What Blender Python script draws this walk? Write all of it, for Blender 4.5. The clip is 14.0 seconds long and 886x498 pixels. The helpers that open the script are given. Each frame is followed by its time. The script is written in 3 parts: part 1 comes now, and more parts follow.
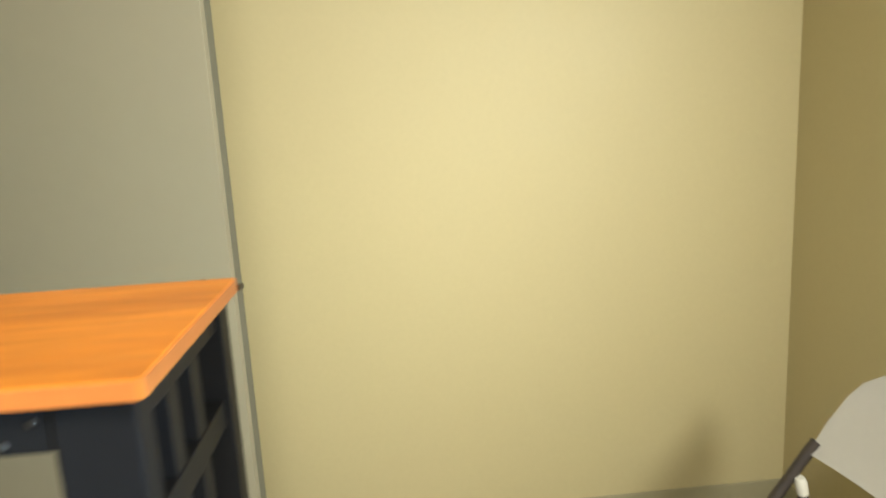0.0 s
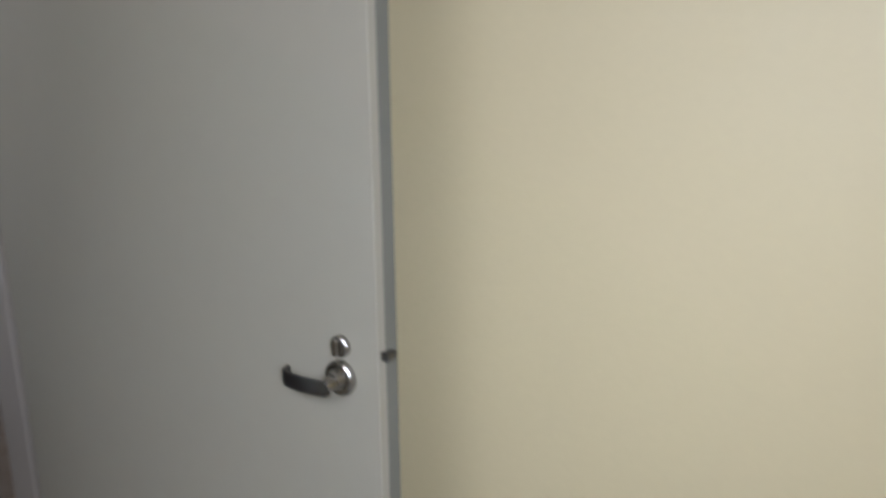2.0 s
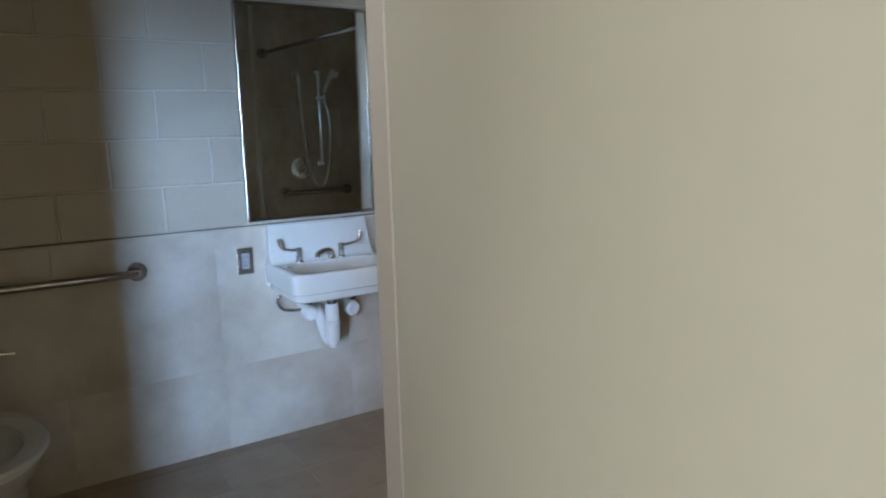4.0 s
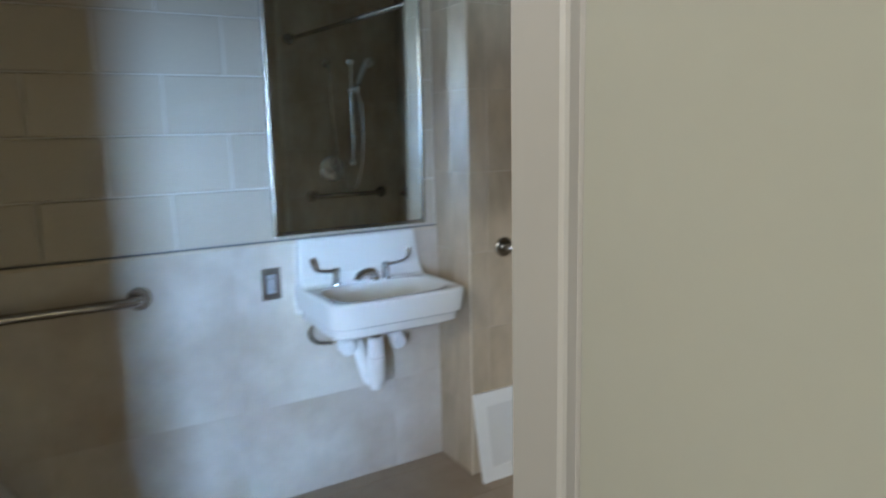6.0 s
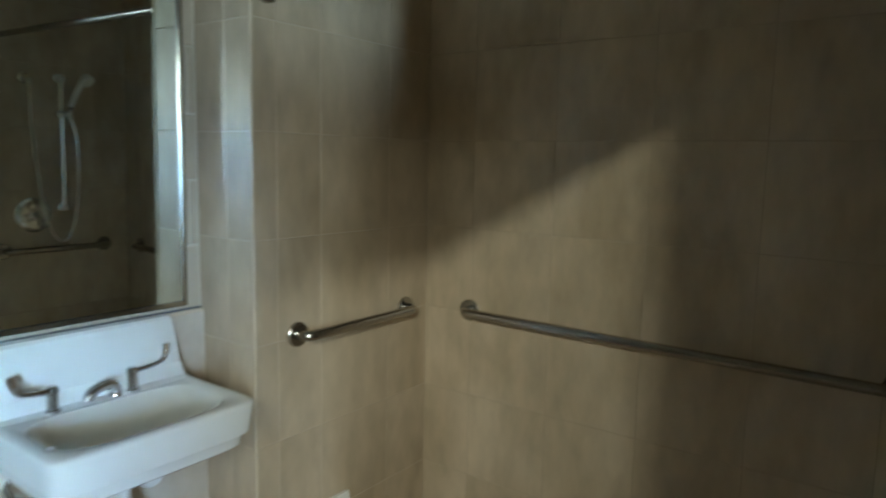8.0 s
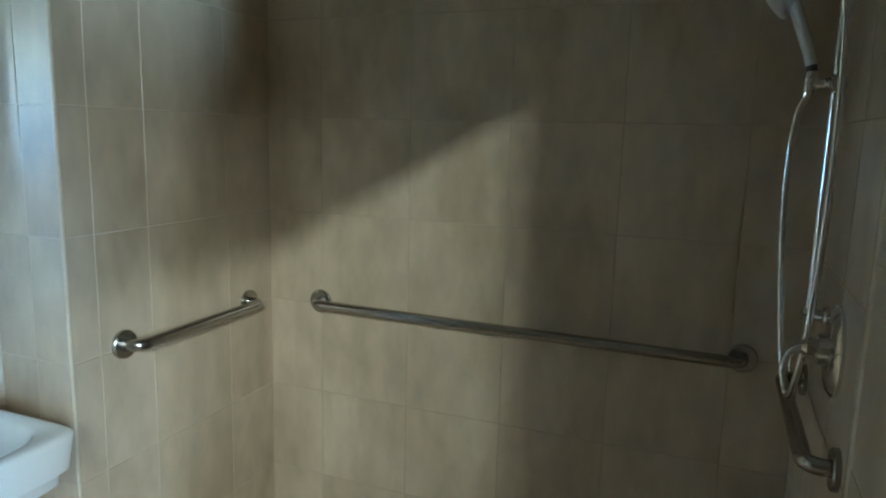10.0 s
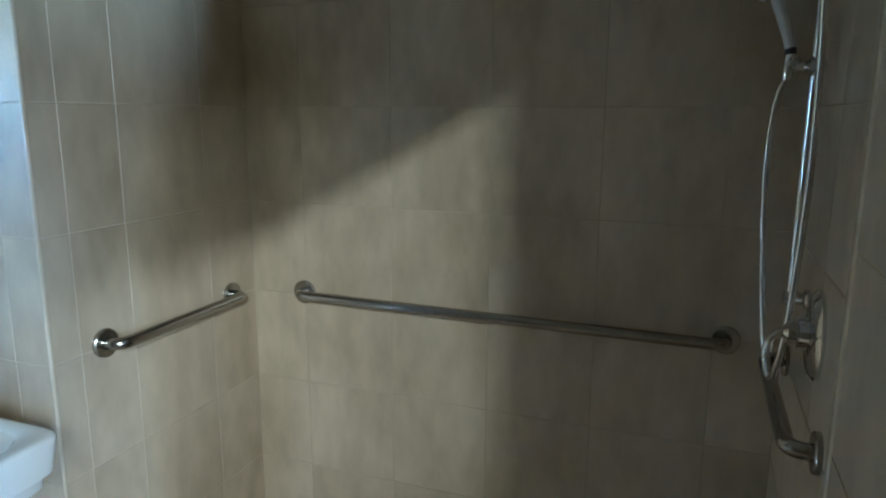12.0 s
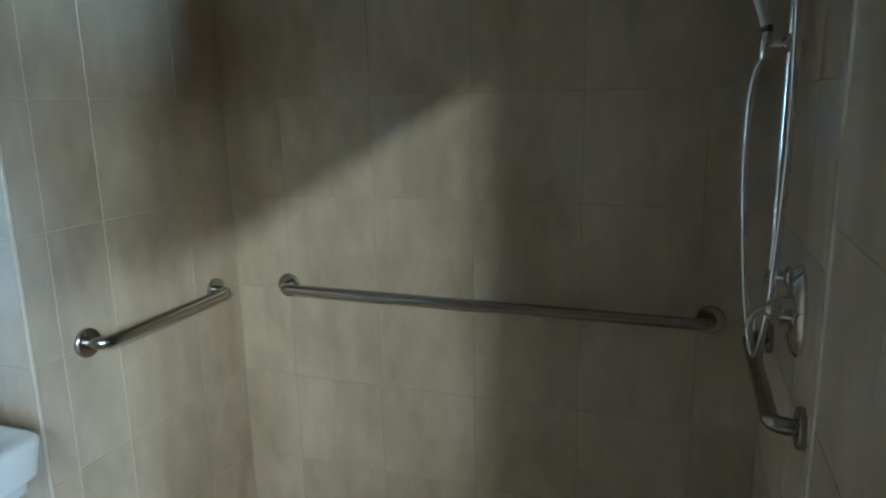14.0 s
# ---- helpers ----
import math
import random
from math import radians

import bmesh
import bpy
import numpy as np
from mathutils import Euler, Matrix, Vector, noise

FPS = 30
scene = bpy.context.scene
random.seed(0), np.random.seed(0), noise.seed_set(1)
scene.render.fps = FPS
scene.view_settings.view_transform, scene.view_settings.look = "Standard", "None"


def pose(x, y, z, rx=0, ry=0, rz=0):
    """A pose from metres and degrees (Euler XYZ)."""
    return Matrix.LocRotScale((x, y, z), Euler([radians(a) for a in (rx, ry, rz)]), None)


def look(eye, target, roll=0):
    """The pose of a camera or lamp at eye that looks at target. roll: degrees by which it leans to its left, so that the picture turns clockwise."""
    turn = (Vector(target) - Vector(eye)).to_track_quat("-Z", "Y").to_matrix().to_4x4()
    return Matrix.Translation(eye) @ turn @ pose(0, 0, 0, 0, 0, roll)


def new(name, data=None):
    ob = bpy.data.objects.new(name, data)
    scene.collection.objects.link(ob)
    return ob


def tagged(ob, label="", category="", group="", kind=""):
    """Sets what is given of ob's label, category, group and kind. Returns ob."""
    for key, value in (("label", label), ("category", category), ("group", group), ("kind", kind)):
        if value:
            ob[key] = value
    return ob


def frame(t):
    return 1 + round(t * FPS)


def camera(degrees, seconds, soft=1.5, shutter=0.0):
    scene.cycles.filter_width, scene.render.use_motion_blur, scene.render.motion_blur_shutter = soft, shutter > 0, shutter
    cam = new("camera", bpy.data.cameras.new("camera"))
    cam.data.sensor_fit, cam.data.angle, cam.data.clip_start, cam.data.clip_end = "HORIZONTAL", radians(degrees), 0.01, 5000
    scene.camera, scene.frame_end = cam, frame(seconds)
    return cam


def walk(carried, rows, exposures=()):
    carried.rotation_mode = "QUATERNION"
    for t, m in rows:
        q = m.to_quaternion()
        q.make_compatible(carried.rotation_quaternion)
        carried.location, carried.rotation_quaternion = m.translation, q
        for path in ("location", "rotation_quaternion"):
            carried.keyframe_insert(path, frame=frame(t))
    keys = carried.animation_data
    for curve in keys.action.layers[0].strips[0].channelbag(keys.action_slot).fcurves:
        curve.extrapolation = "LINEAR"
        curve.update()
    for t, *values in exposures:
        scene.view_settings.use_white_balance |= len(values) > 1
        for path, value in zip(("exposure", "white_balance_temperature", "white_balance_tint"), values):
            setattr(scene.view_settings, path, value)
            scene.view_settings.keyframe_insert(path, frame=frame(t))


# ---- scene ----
# ------------------------------------------------------------------ camera
cam = camera(66.0, 14.0, soft=1.9, shutter=0.8)
PATH = [
    (0, (-2.722, -3.133, 1.307), (-0.764, -3.280, 0.928), -3.2),
    (0.3, (-2.646, -3.162, 1.315), (-0.687, -3.273, 0.927), -3.2),
    (0.5, (-2.570, -3.165, 1.312), (-0.612, -3.260, 0.934), -3.3),
    (0.6, (-2.532, -3.164, 1.311), (-0.574, -3.202, 0.905), -3.5),
    (1, (-2.439, -3.208, 1.313), (-0.476, -3.109, 0.944), -2.0),
    (1.5, (-2.352, -3.187, 1.311), (-0.394, -2.968, 0.963), -2.2),
    (2, (-2.086, -3.194, 1.330), (-0.256, -2.511, 0.900), -0.6),
    (2.3, (-2.016, -3.126, 1.295), (-0.228, -2.299, 0.951), -0.0),
    (2.5, (-1.971, -3.085, 1.312), (-0.240, -2.149, 0.956), -0.6),
    (3, (-1.891, -3.015, 1.329), (-0.351, -1.788, 0.979), -2.0),
    (3.2, (-1.832, -2.977, 1.316), (-0.400, -1.620, 0.992), -2.1),
    (3.5, (-1.672, -2.839, 1.341), (-0.429, -1.304, 1.032), -1.1),
    (3.7, (-1.597, -2.775, 1.363), (-0.480, -1.148, 1.040), -1.6),
    (5.8, (-1.414, -2.218, 1.380), (-0.472, -0.491, 1.017), -1.7),
    (6, (-1.391, -2.135, 1.368), (-0.382, -0.443, 1.025), -1.3),
    (6.5, (-1.339, -1.963, 1.396), (-0.172, -0.372, 1.066), -0.8),
    (7, (-1.309, -1.795, 1.405), (0.021, -0.332, 1.105), -0.5),
    (7.5, (-1.289, -1.671, 1.406), (0.193, -0.352, 1.153), 0.5),
    (8, (-1.204, -1.545, 1.443), (0.393, -0.367, 1.187), 1.2),
    (8.5, (-1.128, -1.461, 1.460), (0.572, -0.437, 1.208), 1.8),
    (9, (-1.121, -1.397, 1.458), (0.675, -0.549, 1.221), 2.4),
    (11.5, (-1.105, -1.388, 1.491), (0.740, -0.709, 1.122), 1.1),
    (12, (-1.099, -1.394, 1.493), (0.738, -0.705, 1.105), 0.3),
    (12.5, (-1.098, -1.399, 1.480), (0.737, -0.704, 1.093), -0.3),
    (13, (-1.092, -1.402, 1.483), (0.742, -0.713, 1.080), -1.1),
    (13.5, (-1.079, -1.411, 1.493), (0.753, -0.730, 1.069), -1.6),
    (14, (-1.089, -1.402, 1.488), (0.755, -0.749, 1.070), -1.2),
]
EXPOSURES = [(0, 0.08, 6750, 2), (0.6, -0.12, 6050, 3), (1.2, -0.28, 5300, 16), (2.0, -0.27, 5200, 19), (3.0, 0.08, 5600, 14), (3.7, 0.40, 5700, 12), (6.0, 0.78, 5600, 8), (7.0, 0.50, 5850, 6), (8.0, 0.8, 5950, -4), (9.2, 1.15, 5450, -9), (11.5, 1.36, 4800, -3), (14.0, 1.24, 4800, -4)]
walk(cam, [(t, look(eye, target, roll)) for t, eye, target, roll in PATH], EXPOSURES)

# ------------------------------------------------------------------ light
world = bpy.data.worlds.new("world")
scene.world = world
world.use_nodes = True
world.node_tree.nodes["Background"].inputs[0].default_value = (0.6, 0.7, 0.9, 1)
world.node_tree.nodes["Background"].inputs[1].default_value = 0.05


def area_lamp(name, m, sx, sy, watts, colour, spread=180):
    data = bpy.data.lights.new(name, "AREA")
    data.shape, data.size, data.size_y, data.energy, data.color = "RECTANGLE", sx, sy, watts, colour
    data.spread = radians(spread)
    ob = new(name, data)
    ob.matrix_world = m
    return ob


def strip_lamp(name, eye, target, length, width, watts, colour, spread):
    """A lamp tube that runs along x, turned towards target."""
    ahead = (Vector(target) - Vector(eye)).normalized()
    along = (Vector((1, 0, 0)) - ahead * ahead.x).normalized()
    m = Matrix((along, (-ahead).cross(along), -ahead)).transposed().to_4x4()
    m.translation = eye
    return area_lamp(name, m, length, width, watts, colour, spread)


# fluorescent tube in the office ceiling, and the office window's daylight
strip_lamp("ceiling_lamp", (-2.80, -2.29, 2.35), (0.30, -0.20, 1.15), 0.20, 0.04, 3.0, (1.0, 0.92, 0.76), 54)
# soft fill lamp added under the office ceiling, no fixture known there
area_lamp("office_fill", look((-3.3, -3.05, 2.43), (-3.29, -3.05, 0.0)), 0.6, 0.6, 50, (1.0, 0.96, 0.86))
area_lamp("window_light", look((-3.38, -4.33, 1.93), (-3.38 + 0.96, -4.33 + 0.41, 1.57)), 0.42, 0.55, 20, (1.0, 0.98, 0.90), 80)
area_lamp("sky_beam", look((-3.32, -4.30, 1.12), (-3.32 + 0.51, -3.30, 1.03)), 0.26, 1.1, 8.2, (0.48, 0.70, 1.0), 26)
area_lamp("sky_beam_high", look((-3.74, -4.30, 1.35), (0.28, 0.0, 2.36)), 0.14, 0.4, 1.35, (0.72, 0.88, 1.0), 15)


# ------------------------------------------------------------------ materials
def material(name, colour, rough=0.6, metal=0.0, grain=0.0, grain_scale=40.0, stain=0.0, stain_scale=3.0, stain_colour=None,
             bump=0.0, bump_scale=200.0, piece=0.0, coat=0.0, spec=0.5, stretch=(1, 1, 1), drift=40.0):
    """A surface with fine grain, larger stains, a little relief, and a tone of its own for each piece."""
    mat = bpy.data.materials.new(name)
    mat.use_nodes = True
    nodes, links = mat.node_tree.nodes, mat.node_tree.links
    bsdf = nodes["Principled BSDF"]
    bsdf.inputs["Roughness"].default_value, bsdf.inputs["Metallic"].default_value = rough, metal
    bsdf.inputs["Coat Weight"].default_value, bsdf.inputs["Coat Roughness"].default_value = coat, 0.12
    bsdf.inputs["Specular IOR Level"].default_value = spec
    coords, mapping = nodes.new("ShaderNodeNewGeometry"), nodes.new("ShaderNodeMapping")
    mapping.inputs["Scale"].default_value = stretch
    links.new(coords.outputs["Position"], mapping.inputs["Vector"])
    where = mapping.outputs["Vector"]
    if piece:
        info, shift = nodes.new("ShaderNodeObjectInfo"), nodes.new("ShaderNodeVectorMath")
        shift.operation = "ADD"
        spread = nodes.new("ShaderNodeMath")
        spread.operation = "MULTIPLY"
        spread.inputs[1].default_value = drift
        links.new(info.outputs["Random"], spread.inputs[0])
        links.new(where, shift.inputs[0])
        links.new(spread.outputs[0], shift.inputs[1])
        where = shift.outputs[0]

    def noise_node(scale, detail):
        n = nodes.new("ShaderNodeTexNoise")
        n.inputs["Scale"].default_value, n.inputs["Detail"].default_value = scale, detail
        links.new(where, n.inputs["Vector"])
        return n

    def mix(mode, a, b, fac):
        n = nodes.new("ShaderNodeMix")
        n.data_type, n.blend_type = "RGBA", mode
        for value, socket in ((fac, n.inputs[0]), (a, n.inputs[6]), (b, n.inputs[7])):
            if isinstance(value, bpy.types.NodeSocket):
                links.new(value, socket)
            else:
                socket.default_value = value
        return n.outputs[2]

    out = (*colour, 1)
    if stain:
        ramp = nodes.new("ShaderNodeMapRange")
        ramp.inputs[1].default_value, ramp.inputs[2].default_value = 0.38, 0.68
        ramp.inputs[4].default_value = stain
        links.new(noise_node(stain_scale, 5).outputs["Fac"], ramp.inputs[0])
        dark = stain_colour or tuple(c * 0.6 for c in colour)
        out = mix("MIX", out, (*dark, 1), ramp.outputs[0])
    if grain:
        ramp = nodes.new("ShaderNodeMapRange")
        ramp.inputs[3].default_value, ramp.inputs[4].default_value = 1 - grain, 1 + grain
        links.new(noise_node(grain_scale, 6).outputs["Fac"], ramp.inputs[0])
        out = mix("MULTIPLY", out, ramp.outputs[0], 1.0)
    if piece:
        ramp = nodes.new("ShaderNodeMapRange")
        ramp.inputs[3].default_value, ramp.inputs[4].default_value = 1 - piece, 1 + piece
        links.new(info.outputs["Random"], ramp.inputs[0])
        out = mix("MULTIPLY", out, ramp.outputs[0], 1.0)
    if isinstance(out, tuple):
        bsdf.inputs["Base Color"].default_value = out
    else:
        links.new(out, bsdf.inputs["Base Color"])
    if bump:
        relief = nodes.new("ShaderNodeBump")
        relief.inputs["Strength"].default_value, relief.inputs["Distance"].default_value = bump, 0.002
        links.new(noise_node(bump_scale, 4).outputs["Fac"], relief.inputs["Height"])
        links.new(relief.outputs[0], bsdf.inputs["Normal"])
        gloss = nodes.new("ShaderNodeMapRange")
        gloss.inputs[3].default_value, gloss.inputs[4].default_value = rough * 0.85, min(1.0, rough * 1.15)
        links.new(noise_node(7.0, 4).outputs["Fac"], gloss.inputs[0])
        links.new(gloss.outputs[0], bsdf.inputs["Roughness"])
    return mat


YELLOW = material("yellow_paint", (0.54, 0.47, 0.285), 0.55, grain=0.03, grain_scale=60, stain=0.12, stain_scale=1.6, stain_colour=(0.51, 0.435, 0.26), bump=0.12, bump_scale=260)
BASE = material("rubber_baseboard", (0.34, 0.31, 0.21), 0.5, grain=0.06, bump=0.05)
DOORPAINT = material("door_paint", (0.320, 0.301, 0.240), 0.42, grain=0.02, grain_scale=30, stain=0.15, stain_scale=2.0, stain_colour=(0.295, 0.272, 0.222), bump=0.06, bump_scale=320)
DARKEDGE = material("dark_door_edge", (0.155, 0.155, 0.132), 0.5, grain=0.05, stain=0.2, stain_scale=6, bump=0.05)
FRAMEPAINT = material("frame_paint", (0.277, 0.251, 0.218), 0.4, grain=0.02, stain=0.1, stain_scale=4, bump=0.08, bump_scale=150)
BLOCK = material("painted_block", (0.51, 0.455, 0.365), 0.38, grain=0.04, grain_scale=90, stain=0.15, stain_scale=2.5, stain_colour=(0.48, 0.42, 0.325), bump=0.25, bump_scale=180, piece=0.03)
MORTAR = material("painted_mortar", (0.64, 0.615, 0.56), 0.5, grain=0.04, bump=0.2)
TILE = material("shower_tile", (0.545, 0.455, 0.34), 0.31, grain=0.25, grain_scale=12, stain=0.8, stain_scale=2.8, stain_colour=(0.36, 0.285, 0.19), bump=0.10, bump_scale=120, piece=0.03, stretch=(1.5, 1.5, 0.7), drift=0.15)
WAINSCOT = material("wainscot_tile", (0.62, 0.57, 0.50), 0.30, grain=0.10, grain_scale=20, stain=0.85, stain_scale=3.2, stain_colour=(0.45, 0.375, 0.295), bump=0.08, bump_scale=120, piece=0.012)
FLOORTILE = material("floor_tile", (0.36, 0.28, 0.20), 0.35, grain=0.10, grain_scale=20, stain=0.5, stain_scale=6, stain_colour=(0.28, 0.205, 0.14), bump=0.1, bump_scale=120, piece=0.06)
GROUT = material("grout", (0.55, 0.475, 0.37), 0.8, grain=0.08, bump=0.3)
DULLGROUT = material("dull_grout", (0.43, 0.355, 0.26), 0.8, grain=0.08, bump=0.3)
FLOORGROUT = material("floor_grout", (0.33, 0.265, 0.195), 0.8, grain=0.1, bump=0.3)
VINYL = material("vinyl_floor", (0.30, 0.27, 0.22), 0.45, grain=0.12, grain_scale=60, stain=0.3, stain_scale=4)
CEIL = material("ceiling_paint", (0.72, 0.70, 0.65), 0.8, grain=0.03, bump=0.2)
PORCELAIN = material("porcelain", (0.78, 0.78, 0.75), 0.12, stain=0.08, stain_scale=9, stain_colour=(0.68, 0.67, 0.62), coat=0.4)
CHROME = material("chrome", (0.72, 0.73, 0.75), 0.08, 1.0, stain=0.2, stain_scale=30, stain_colour=(0.5, 0.5, 0.5))
STEEL = material("brushed_steel", (0.38, 0.365, 0.34), 0.24, 1.0, grain=0.15, grain_scale=160, bump=0.05, bump_scale=400)
DARKSTEEL = material("dark_steel", (0.10, 0.095, 0.09), 0.3, 0.9, grain=0.1)
MIRROR = material("mirror_glass", (0.70, 0.79, 0.80), 0.015, 1.0)
PVC = material("white_pvc", (0.78, 0.78, 0.77), 0.4, grain=0.04, stain=0.15, stain_scale=14)
WHITEPLASTIC = material("white_plastic", (0.70, 0.69, 0.66), 0.4, grain=0.02, stain=0.12, stain_scale=12)
VENTWHITE = material("vent_plastic", (0.84, 0.84, 0.83), 0.45, grain=0.03, stain=0.15, stain_scale=9, stain_colour=(0.74, 0.73, 0.70))
GREYMESH = material("grille_mesh", (0.74, 0.735, 0.72), 0.6, grain=0.1, grain_scale=300)
GREYPLASTIC = material("grey_plastic", (0.35, 0.36, 0.38), 0.4)
WOOD = material("orange_wood", (0.47, 0.150, 0.012), 0.42, grain=0.45, grain_scale=9, stain=0.8, stain_scale=3.5, stain_colour=(0.31, 0.085, 0.007), bump=0.05, bump_scale=90, coat=0.08, stretch=(11, 1.3, 11))
WOODEDGE = material("orange_wood_edge", (0.42, 0.125, 0.026), 0.45, grain=0.15, grain_scale=20, stain=0.2, stain_scale=9, stretch=(2, 2, 10), coat=0.2)
BLACK = material("black_lacquer", (0.008, 0.008, 0.009), 0.5, grain=0.2, grain_scale=40, stain=0.2, stain_scale=30, stain_colour=(0.010, 0.010, 0.012), bump=0.06, spec=0.13)
CHAIRGREY = material("chair_plastic", (0.47, 0.455, 0.45), 0.45, grain=0.03, grain_scale=50, bump=0.1, bump_scale=400)
CHAIRTUBE = material("chair_tube", (0.06, 0.05, 0.05), 0.4, 0.3, grain=0.1)
TRIM = material("bullnose_trim", (0.64, 0.555, 0.43), 0.24, grain=0.06, stain=0.3, stain_scale=8, bump=0.05)
# dark colour for the shadow line on top of the wainscot cap
SHADOWGAP = material("shadow_gap", (0.16, 0.165, 0.17), 0.6, grain=0.15, grain_scale=30, stain=0.3, stain_scale=5)
RUBBER = material("dark_gap", (0.03, 0.028, 0.025), 0.7)


# ------------------------------------------------------------------ helpers
def link_mesh(name, bm, mat, parent=None, label="", smooth=False):
    mesh = bpy.data.meshes.new(name)
    bm.normal_update()
    bm.to_mesh(mesh)
    bm.free()
    mesh.materials.append(mat)
    if smooth:
        for p in mesh.polygons:
            p.use_smooth = True
        mesh.set_sharp_from_angle(angle=radians(38))
    ob = new(name, mesh)
    if parent:
        ob.parent = parent
    if label:
        tagged(ob, label)
    return ob


def part(name, bm, mat, parent, label="", smooth=False):
    return link_mesh(name, bm, mat, parent, label, smooth)


def thing(name, x, y, z, label, category, group="", rz=0):
    ob = new(name)
    ob.empty_display_size = 0.05
    ob.matrix_world = pose(x, y, z, 0, 0, rz)
    return tagged(ob, label, category, group)


def box(bm, x0, x1, y0, y1, z0, z1, bevel=0.0, segments=2):
    made = bmesh.ops.create_cube(bm, size=1.0)["verts"]
    bmesh.ops.transform(bm, verts=made, matrix=Matrix.Translation(((x0 + x1) / 2, (y0 + y1) / 2, (z0 + z1) / 2)) @ Matrix.Diagonal((abs(x1 - x0), abs(y1 - y0), abs(z1 - z0), 1)))
    if bevel:
        edges = list({e for v in made for e in v.link_edges})
        bmesh.ops.bevel(bm, geom=edges, offset=bevel, segments=segments, affect="EDGES", profile=0.5)
    return bm


def boxed(*size, bevel=0.0, segments=2):
    return box(bmesh.new(), *size, bevel=bevel, segments=segments)


def loft(bm, rings, caps=True, closed=True):
    rows = [[bm.verts.new(p) for p in ring] for ring in rings]
    n = len(rows[0])
    for a, b in zip(rows, rows[1:]):
        for i in range(n if closed else n - 1):
            j = (i + 1) % n
            bm.faces.new((a[i], a[j], b[j], b[i]))
    if caps:
        bm.faces.new(rows[0][::-1])
        bm.faces.new(rows[-1])
    bmesh.ops.recalc_face_normals(bm, faces=bm.faces[:])
    return bm


def tube(bm, points, radius, sides=14):
    """A round pipe along points; radius one number or one for each point."""
    pts = [Vector(p) for p in points]
    radii = radius if isinstance(radius, (list, tuple)) else [radius] * len(pts)
    rings, side = [], None
    for i, p in enumerate(pts):
        ahead = (pts[min(i + 1, len(pts) - 1)] - pts[max(i - 1, 0)]).normalized()
        if side is None:
            side = ahead.orthogonal().normalized()
        side = (side - ahead * side.dot(ahead)).normalized()
        other = ahead.cross(side)
        rings.append([p + radii[i] * (math.cos(a) * side + math.sin(a) * other) for a in [2 * math.pi * k / sides for k in range(sides)]])
    return loft(bm, rings)


def curve_points(points, steps=8):
    """Points on a smooth curve through the given ones."""
    pts = [Vector(p) for p in points]
    pts = [2 * pts[0] - pts[1]] + pts + [2 * pts[-1] - pts[-2]]
    out = []
    for a, b, c, d in zip(pts, pts[1:], pts[2:], pts[3:]):
        for k in range(steps):
            t = k / steps
            out.append(0.5 * (2 * b + (c - a) * t + (2 * a - 5 * b + 4 * c - d) * t * t + (3 * b - a - 3 * c + d) * t ** 3))
    return out + [pts[-2]]


def round_corner(a, corner, b, radius, steps=6):
    """The points of a bend from a to b round a corner."""
    a, corner, b = Vector(a), Vector(corner), Vector(b)
    u, v = (a - corner).normalized() * radius, (b - corner).normalized() * radius
    return [corner + u * (1 - t) ** 2 + v * t ** 2 for t in [k / steps for k in range(steps + 1)]]


def disc(bm, centre, axis, radius, depth, sides=28, round_edge=0.0):
    """A flat round plate from centre along axis."""
    axis = Vector(axis).normalized()
    e = round_edge or depth * 0.25
    c = Vector(centre)
    return tube(bm, [c, c + axis * (depth - e), c + axis * depth], [radius, radius, radius - e], sides)


def rounded(hx, y0, y1, r, z, n=48, bow=0.0):
    """A ring round a rectangle with round corners; bow pushes the side at y0 outwards."""
    ring = []
    cy, hy = (y0 + y1) / 2, abs(y1 - y0) / 2
    for k in range(n):
        a = 2 * math.pi * (k + 0.5) / n
        c, s = math.cos(a), math.sin(a)
        p = 2.0 / max(0.1, min(1.0, r * 4))
        x, y = hx * math.copysign(abs(c) ** (2 / p), c), hy * math.copysign(abs(s) ** (2 / p), s)
        if y < 0:
            y -= bow * (1 - (x / hx) ** 2)
        ring.append((x, cy + y, z))
    return ring


PIECE_MESHES = {}


def piece_mesh(name, w, h, depth, chamfer, mat):
    """A piece w wide (local x) and h high (local y) that stands depth proud (local z), with chamfered edges."""
    key = (name, round(w, 4), round(h, 4), depth, mat.name)
    if key not in PIECE_MESHES:
        c = chamfer
        low = [(-w / 2, -h / 2, 0), (w / 2, -h / 2, 0), (w / 2, h / 2, 0), (-w / 2, h / 2, 0)]
        mid = [(x, y, depth - c) for x, y, _ in low]
        top = [(x - math.copysign(c, x), y - math.copysign(c, y), depth) for x, y, _ in low]
        faces = [(8, 9, 10, 11)]
        for i in range(4):
            j = (i + 1) % 4
            faces += [(i, j, 4 + j, 4 + i), (4 + i, 4 + j, 8 + j, 8 + i)]
        mesh = bpy.data.meshes.new(name)
        mesh.from_pydata(low + mid + top, [], faces)
        mesh.materials.append(mat)
        PIECE_MESHES[key] = mesh
    return PIECE_MESHES[key]


